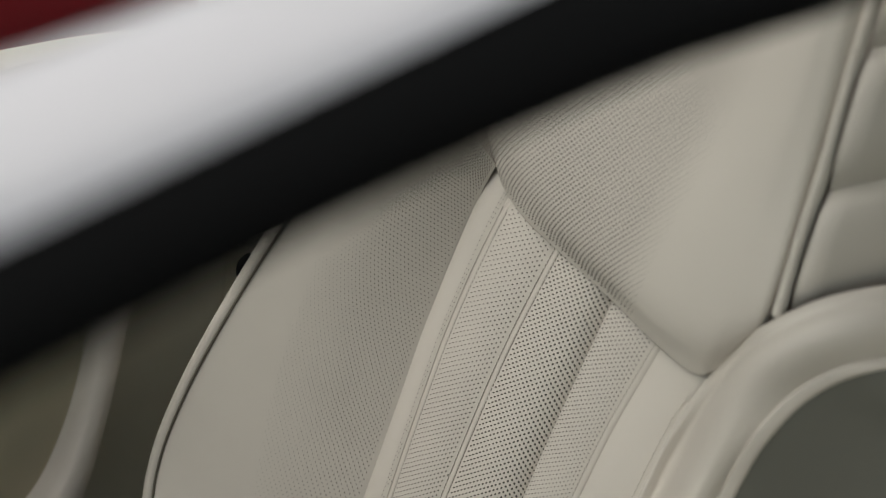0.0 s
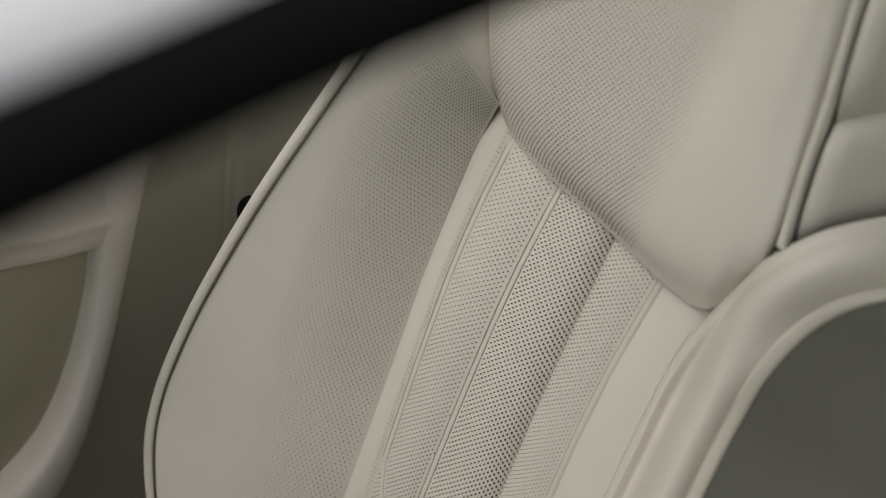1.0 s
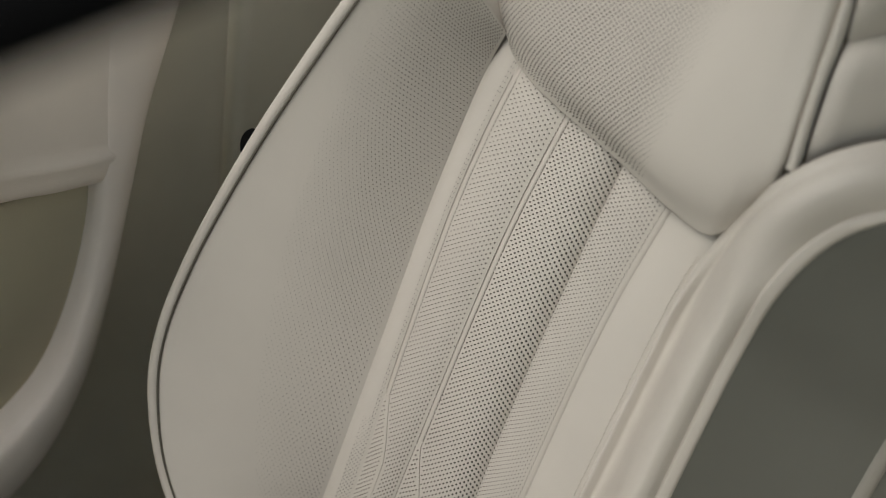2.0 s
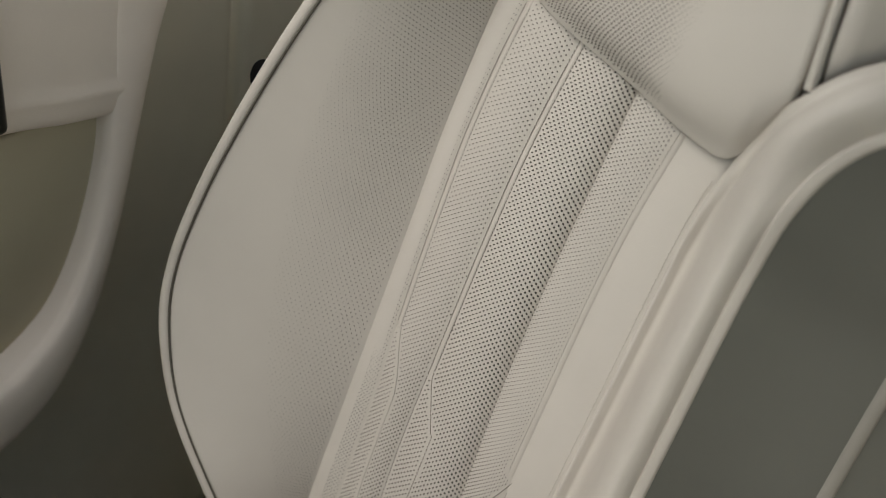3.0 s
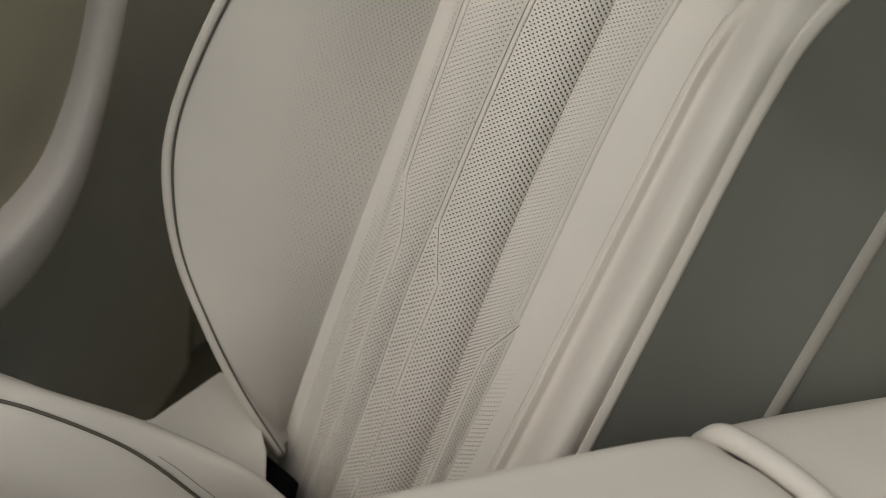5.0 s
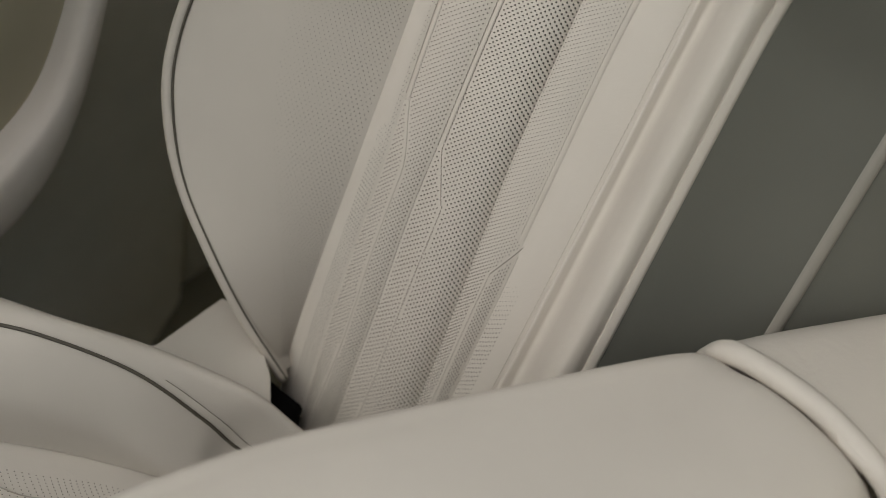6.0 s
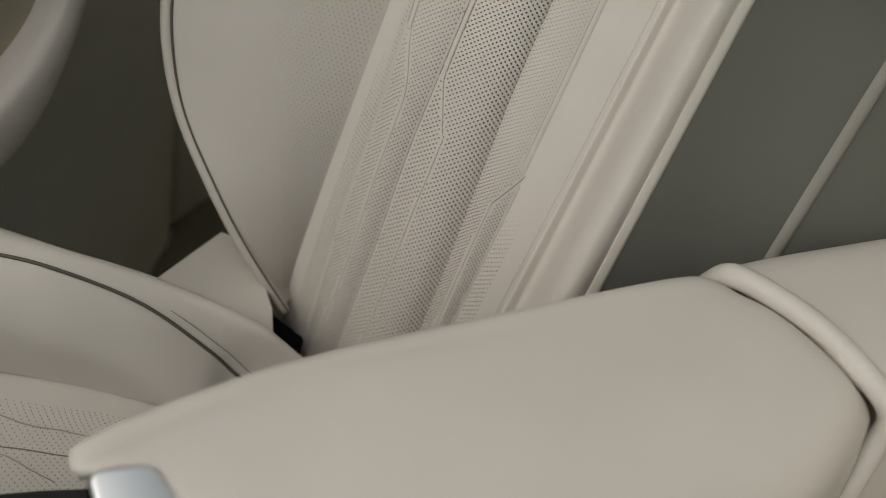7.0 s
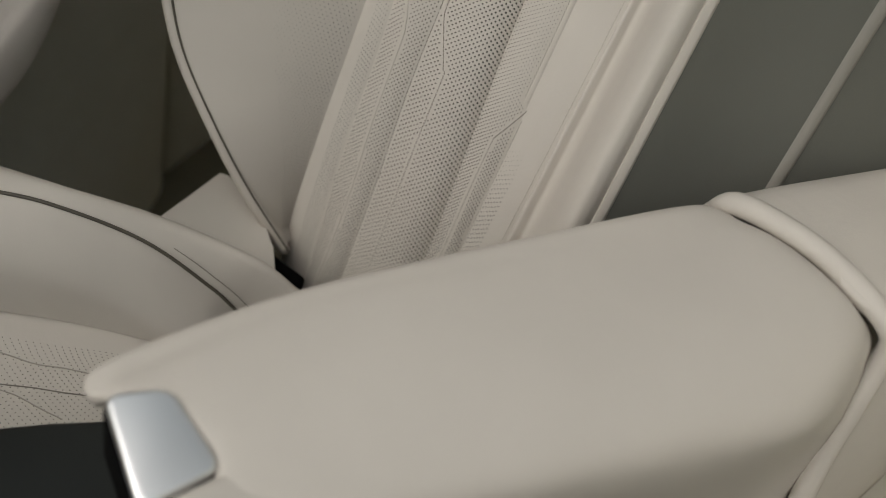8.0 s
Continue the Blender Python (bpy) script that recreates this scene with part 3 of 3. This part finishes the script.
# upper pad with its gusset, tape and shoulder wing
PAD = [
    [(-0.232, 0.36, 0.060), (-0.200, 0.18, 0.035), (-0.184, 0.11, 0.018), (-0.168, 0.067, 0.006), (-0.152, 0.048, 0.002)],
    [(-0.228, 0.36, 0.085), (-0.198, 0.18, 0.054), (-0.181, 0.11, 0.034), (-0.164, 0.067, 0.021), (-0.140, 0.036, 0.010)],
    [(-0.170, 0.36, 0.092), (-0.150, 0.18, 0.060), (-0.130, 0.080, 0.037), (-0.102, 0.020, 0.012)],
    [(-0.080, 0.36, 0.092), (-0.070, 0.20, 0.056), (-0.056, 0.055, 0.035), (-0.048, 0.010, 0.013)],
    [(0.000, 0.36, 0.094), (0.000, 0.20, 0.058), (0.000, 0.045, 0.037), (0.006, 0.000, 0.012)],
    [(0.040, 0.36, 0.096), (0.048, 0.20, 0.064), (0.052, 0.038, 0.040), (0.060, -0.0115, 0.012)],
    [(0.056, 0.36, 0.098), (0.080, 0.20, 0.069), (0.096, 0.045, 0.045), (0.096, -0.0135, 0.013)],
    [(0.063, 0.36, 0.0957), (0.092, 0.20, 0.0672), (0.112, 0.060, 0.0485), (0.112, 0.000, 0.012)],
    [(0.070, 0.36, 0.092), (0.103, 0.20, 0.064), (0.128, 0.075, 0.052), (0.126, 0.030, 0.014)],
    [(0.078, 0.36, 0.080), (0.109, 0.20, 0.054), (0.132, 0.075, 0.042), (0.130, 0.035, 0.000)],
]
pad_lines = [[on_back(*p) for p in by_height(g, count=60)] for g in PAD]
pad_rows = [spline([line[j] for line in pad_lines], 120) for j in range(60)]


def even(rows, count):
    """The same sheet with its columns evenly spaced across."""
    out = []
    for row in rows:
        p = np.array([list(q) for q in row])
        run = np.concatenate([[0], np.cumsum(np.linalg.norm(np.diff(p, axis=0), axis=1))])
        out.append([[float(np.interp(t, run, p[:, k])) for k in range(3)] for t in np.linspace(0, run[-1], count)])
    return out


pad_sheet = grid_surface(even(pad_rows, 160))
CLIMB = 0.30


def pad_at(c, r):
    """The pad's places; its rows of holes climb across it, square to the columns."""
    return pad_sheet(c, np.clip(r * (1 + CLIMB) - CLIMB * c, 0, 1))


def pad_size(c, r):
    p = pad_at(c, r)
    return np.array([0.80 * HOLE * (0.35 + 0.65 * fade(cc, 0.06, 0.34)) * fade(x, 0.036 + 0.05 * (z - 1.1), 0.0 + 0.05 * (z - 1.1)) * (cc > 0.07) * (rr * (1 + CLIMB) - CLIMB * cc < 0.985) for x, z, cc, rr in zip(p[:, 0], p[:, 2], c, r)])


punched("upper_pad", pad_at, 126, 94, pad_size, (leather, hole_dark, cut_edge_shaded), "plump cream leather upper pad, partly perforated")
part("pad_piping", tube([on_back(*p) for p in ((-0.232, 0.36, 0.080), (-0.201, 0.18, 0.050), (-0.184, 0.11, 0.029), (-0.168, 0.068, 0.015), (-0.155, 0.050, 0.007))], 0.0017, 50, 8), leather, seat, "cream pad piping")
LINE_N = [(0.080, 0.36, 0.084), (0.094, 0.27, 0.073), (0.111, 0.19, 0.064), (0.122, 0.13, 0.060), (0.134, 0.072, 0.055)]
NTAPE = [[(x + dx, s, n + dn) for x, s, n in LINE_N] for dx, dn in ((-0.0005, -0.010), (0.001, -0.004), (0.0042, -0.0015), (0.0075, -0.004), (0.0095, -0.010))]
part("pad_tape", loft(back_guides(*NTAPE), 16, 40), leather, seat, "cream leather tape beside the pad")


def wing_panel(t0, t1):
    """One of the stacked panels of the near shoulder wing."""
    base = [(x + 0.012, s, n - 0.004) for x, s, n in spline(LINE_N, 60)]
    lo, hi = base[int(t0 * 59)], base[int(t1 * 59)]
    rows = []
    for j in range(16):
        v = j / 15
        a = np.array(hi) + (np.array(lo) - np.array(hi)) * v
        row = []
        for i in range(16):
            u = i / 15
            puff = 0.022 * (1 - abs(2 * v - 1) ** 3.4) * min(1, u * 9 + 0.5)
            row.append(on_back(a[0] + 0.10 * u, a[1] + 0.097 * u, a[2] - 0.013 + puff - 0.12 * u - 0.05 * u * u))
        rows.append(row)
    part("wing_panel", skin(rows), leather_side, seat, "cream leather shoulder wing panel")


wing_panel(0.0, 0.28)
wing_panel(0.28, 0.62)
wing_panel(0.62, 0.985)
core = slab([(-0.31, -0.02), (-0.33, -0.34), (-0.14, -0.70), (0.18, -0.78), (0.22, -0.70), (0.20, 0.0), (0.20, 0.34), (-0.22, 0.34)], 2, -0.20, -0.016, 0.01)
for v in core.verts:
    v.co = on_back(*v.co)
part("back_shell", core, leather_side, seat, "cream leather seat back shell")

# cushion
CUSH = [
    [(-0.36, -0.50, 0.40), (-0.30, -0.43, 0.40), (-0.22, -0.37, 0.40), (-0.10, -0.33, 0.38), (0.02, -0.29, 0.36)],
    [(-0.335, -0.50, 0.586), (-0.245, -0.47, 0.599), (-0.165, -0.415, 0.575), (-0.07, -0.368, 0.546), (-0.02, -0.348, 0.512), (0.05, -0.325, 0.46)],
    [(-0.285, -0.534, 0.616), (-0.225, -0.500, 0.615), (-0.150, -0.452, 0.580), (-0.085, -0.418, 0.524), (-0.048, -0.395, 0.475), (0.03, -0.355, 0.43)],
    [(-0.25, -0.566, 0.575), (-0.185, -0.527, 0.56), (-0.125, -0.487, 0.53), (-0.07, -0.46, 0.485), (-0.03, -0.44, 0.45), (0.04, -0.40, 0.43)],
    [(-0.25, -0.582, 0.50), (-0.18, -0.531, 0.489), (-0.12, -0.492, 0.477), (-0.08, -0.466, 0.464), (0.02, -0.41, 0.44)],
]
part("cushion_bolster", loft(CUSH, 40, 50), leather, seat, "cream leather cushion bolster")
part("piping", tube([(x, y, z + 0.002) for x, y, z in CUSH[2]], 0.0019, 80, 8), piping_dark, seat, "thin dark brown piping")
PANEL = [[(-0.26, -0.574, 0.496), (-0.18, -0.526, 0.487), (-0.12, -0.487, 0.475), (-0.08, -0.461, 0.462), (0.02, -0.405, 0.44)],
         [(-0.24, -0.66, 0.490), (-0.16, -0.605, 0.486), (-0.11, -0.55, 0.478), (-0.05, -0.49, 0.46), (0.05, -0.44, 0.44)],
         [(-0.12, -0.82, 0.485), (-0.06, -0.76, 0.48), (0.0, -0.68, 0.475), (0.08, -0.58, 0.46), (0.16, -0.50, 0.44)]]
panel_lines = [spline(g, 60) for g in PANEL]
punched("cushion_panel", grid_surface(even([spline([line[j] for line in panel_lines], 60) for j in range(60)], 60)), 70, 48, lambda c, r: 0.85 * HOLE * (c > 0.13), (leather, hole_dark, cut_edge_shaded), "perforated cream leather cushion centre")


def cushion_seam(points, mat=None):
    part("seam", tube([(x, y, z) for x, y, z in points], 0.0007, 50, 6), mat or thread, seat, "fine stitched seam")


cushion_seam([(-0.262, -0.628, 0.4945), (-0.1976, -0.5976, 0.4905), (-0.1655, -0.5848, 0.4895), (-0.1412, -0.5679, 0.4865), (-0.105, -0.545, 0.480)], thread_pale)
cushion_seam([(-0.25, -0.676, 0.4925), (-0.1719, -0.6211, 0.4890), (-0.1466, -0.6026, 0.4870), (-0.1221, -0.5857, 0.4835), (-0.085, -0.556, 0.475)])
cushion_seam([(-0.21, -0.640, 0.4905), (-0.1673, -0.6253, 0.4890), (-0.1513, -0.6192, 0.4880), (-0.127, -0.614, 0.4855), (-0.1041, -0.6075, 0.4825)], thread_pale)
part("seam", tube([(x + 0.010, y + 0.012, z + 0.0015) for x, y, z in spline(CUSH[2], 24)[10:]], 0.00042, 60, 6), thread, seat, "fine stitched seam")
shield = slab([(-0.215, -0.395), (-0.203, -0.371), (-0.199, -0.273), (-0.165, -0.258), (-0.085, -0.312), (-0.054, -0.345), (-0.10, -0.39), (-0.18, -0.42)], 2, 0.482, 0.495, 0.002)
part("side_shield", shield, leather, seat, "cream plastic side shield")
# black block added where the gap beside the shield lies in deep shade
part("gap_block", block((-0.18, -0.42, 0.30), (-0.045, -0.29, 0.450), 0.006, 2), rubber, seat, "black block in place of the shaded gap beside the shield")
part("cushion_base", block((-0.26, -0.80, -0.08), (0.30, -0.36, 0.40), 0.03, 3), black_plastic, seat, "black plastic seat base")
knob = bmesh.new()
bmesh.ops.create_uvsphere(knob, u_segments=20, v_segments=12, radius=1)
for v in knob.verts:
    v.co = on_back(-0.337, -0.170, 0.060) + Vector((v.co.x * 0.016, v.co.y * 0.013, v.co.z * 0.021))
for f in knob.faces:
    f.smooth = True
part("belt_guide", knob, rubber, seat, "black plastic belt guide")

# ---------------------------------------------------------------- console armrest
arm = thing("console_armrest", (0.25, -0.4, -0.08), "padded cream leather console armrest with a chrome release button", "armrest")
ARM = [
    [(0.004, -0.660, 0.71), (0.065, -0.515, 0.71), (0.165, -0.365, 0.73), (0.26, -0.215, 0.74), (0.29, -0.18, 0.74), (0.305, -0.165, 0.74)],
    [(-0.004, -0.655, 0.748), (-0.010, -0.650, 0.766), (0.050, -0.520, 0.774), (0.150, -0.372, 0.791), (0.255, -0.225, 0.808), (0.285, -0.192, 0.803), (0.305, -0.172, 0.780)],
    [(0.008, -0.672, 0.750), (0.004, -0.668, 0.769), (0.068, -0.527, 0.7842), (0.166, -0.390, 0.802), (0.270, -0.250, 0.8175), (0.308, -0.204, 0.817), (0.325, -0.183, 0.795)],
    [(0.030, -0.664, 0.766), (0.029, -0.659, 0.781), (0.090, -0.530, 0.7928), (0.185, -0.405, 0.8112), (0.290, -0.270, 0.8235), (0.332, -0.212, 0.829), (0.346, -0.192, 0.812)],
    [(0.106, -0.654, 0.770), (0.106, -0.651, 0.785), (0.158, -0.560, 0.802), (0.24, -0.455, 0.822), (0.335, -0.335, 0.833), (0.380, -0.226, 0.836), (0.394, -0.201, 0.816)],
    [(0.130, -0.692, 0.762), (0.134, -0.688, 0.777), (0.200, -0.585, 0.797), (0.28, -0.500, 0.812), (0.375, -0.385, 0.824), (0.434, -0.250, 0.831), (0.452, -0.218, 0.812)],
    [(0.146, -0.703, 0.764), (0.224, -0.611, 0.783), (0.309, -0.513, 0.797), (0.380, -0.427, 0.803), (0.446, -0.335, 0.804), (0.470, -0.240, 0.790)],
    [(0.152, -0.710, 0.742), (0.230, -0.616, 0.752), (0.314, -0.518, 0.762), (0.384, -0.433, 0.766), (0.450, -0.341, 0.766), (0.482, -0.262, 0.752)],
    [(0.150, -0.708, 0.700), (0.229, -0.614, 0.700), (0.312, -0.517, 0.705), (0.382, -0.432, 0.707), (0.449, -0.342, 0.707), (0.492, -0.262, 0.700)],
    [(0.146, -0.706, 0.50), (0.225, -0.611, 0.50), (0.308, -0.514, 0.50), (0.379, -0.429, 0.50), (0.446, -0.340, 0.52), (0.520, -0.272, 0.54)],
]
lid = loft(ARM, 56, 56)
for _ in range(6):
    bmesh.ops.smooth_vert(lid, verts=[v for v in lid.verts if not v.is_boundary], factor=0.5, use_axis_x=True, use_axis_y=True, use_axis_z=True)
part("lid", lid, leather, arm, "padded cream leather lid", thick=0.012)
REAR = [
    [(0.295, -0.165, 0.73), (0.33, -0.10, 0.72), (0.40, 0.02, 0.71)],
    [(0.293, -0.172, 0.808), (0.33, -0.11, 0.804), (0.40, 0.0, 0.796)],
    [(0.35, -0.188, 0.829), (0.40, -0.11, 0.824), (0.46, 0.0, 0.812)],
    [(0.44, -0.220, 0.834), (0.50, -0.12, 0.825), (0.55, 0.0, 0.815)],
    [(0.484, -0.205, 0.805), (0.54, -0.12, 0.80), (0.60, 0.0, 0.79)],
    [(0.505, -0.245, 0.70), (0.56, -0.15, 0.70), (0.62, 0.0, 0.70)],
    [(0.545, -0.275, 0.54), (0.59, -0.17, 0.54), (0.64, 0.0, 0.54)],
]
part("rear_pad", loft(REAR, 40, 30), leather, arm, "cream leather rear pad", thick=0.012)
part("piping", tube([(0.288, -0.176, 0.780), (0.302, -0.184, 0.815), (0.352, -0.190, 0.828), (0.401, -0.198, 0.831), (0.455, -0.213, 0.826), (0.476, -0.217, 0.810), (0.481, -0.224, 0.78), (0.488, -0.243, 0.74), (0.498, -0.256, 0.69), (0.511, -0.268, 0.64), (0.53, -0.283, 0.58)], 0.0115, 80, 12), leather, arm, "cream rolled piping")
def button_plate(grow, lo, hi, bevel):
    """A slanted four-cornered plate at the lid's tip, with rounded corners."""
    corners = [Vector(p) for p in ((0.019, -0.675), (0.050, -0.641), (0.116, -0.661), (0.093, -0.718))]
    middle = sum(corners, Vector((0, 0))) / 4
    outline = []
    for i, c in enumerate(corners):
        c = c + (c - middle).normalized() * grow
        before, after = corners[i - 1], corners[(i + 1) % 4]
        for w in (0.0, 0.5, 1.0):
            p = c + (before - c).normalized() * 0.009 * (1 - w) + (after - c).normalized() * 0.009 * w
            outline.append(tuple(p + (c - p) * (0.35 if w == 0.5 else 0.0)))
    plate = slab(outline, 2, lo, hi, bevel, 4)
    for v in plate.verts:
        if v.co.z > 0.74:
            v.co.z += 0.10 * (v.co.y + 0.66) - 0.05 * (v.co.x - 0.06)
    return plate


part("release_button", button_plate(0.0, 0.776, 0.788, 0.004), chrome, arm, "brushed chrome button")
# black block added for the dark reflection on the button's chrome sides
part("button_dark_sides", button_plate(0.0025, 0.70, 0.7755, 0.003), rubber, arm, "black block in place of the dark reflection on the chrome sides")
part("front_cap", slab([(0.095, -0.718), (0.122, -0.650), (0.16, -0.63), (0.175, -0.72), (0.135, -0.745)], 2, 0.70, 0.783, 0.008), leather, arm, "cream leather front cap")
part("console_body", slab([(0.02, -0.64), (0.08, -0.50), (0.32, -0.15), (0.46, -0.10), (0.455, -0.25), (0.15, -0.66), (0.05, -0.69)], 2, -0.08, 0.715, 0.01), black_plastic, arm, "black plastic console body")
console = thing("centre_console", (0.1, -0.9, -0.08), "black plastic centre console beside the seat cushion", "console")
part("body", slab([(-0.090, -0.700), (-0.056, -0.663), (-0.024, -0.632), (0.02, -0.622), (0.15, -0.71), (0.25, -0.86), (0.25, -1.5), (-0.27, -1.5), (-0.27, -0.92)], 2, -0.08, 0.585, 0.008, 3), black_plastic, console, "black plastic body")
part("top_panel", slab([(-0.098, -0.690), (-0.064, -0.653), (-0.030, -0.620), (0.02, -0.610), (0.16, -0.70), (0.26, -0.85), (0.26, -1.5), (-0.28, -1.5), (-0.28, -0.92)], 2, 0.586, 0.60, 0.005, 3), black_plastic, console, "satin black top panel")
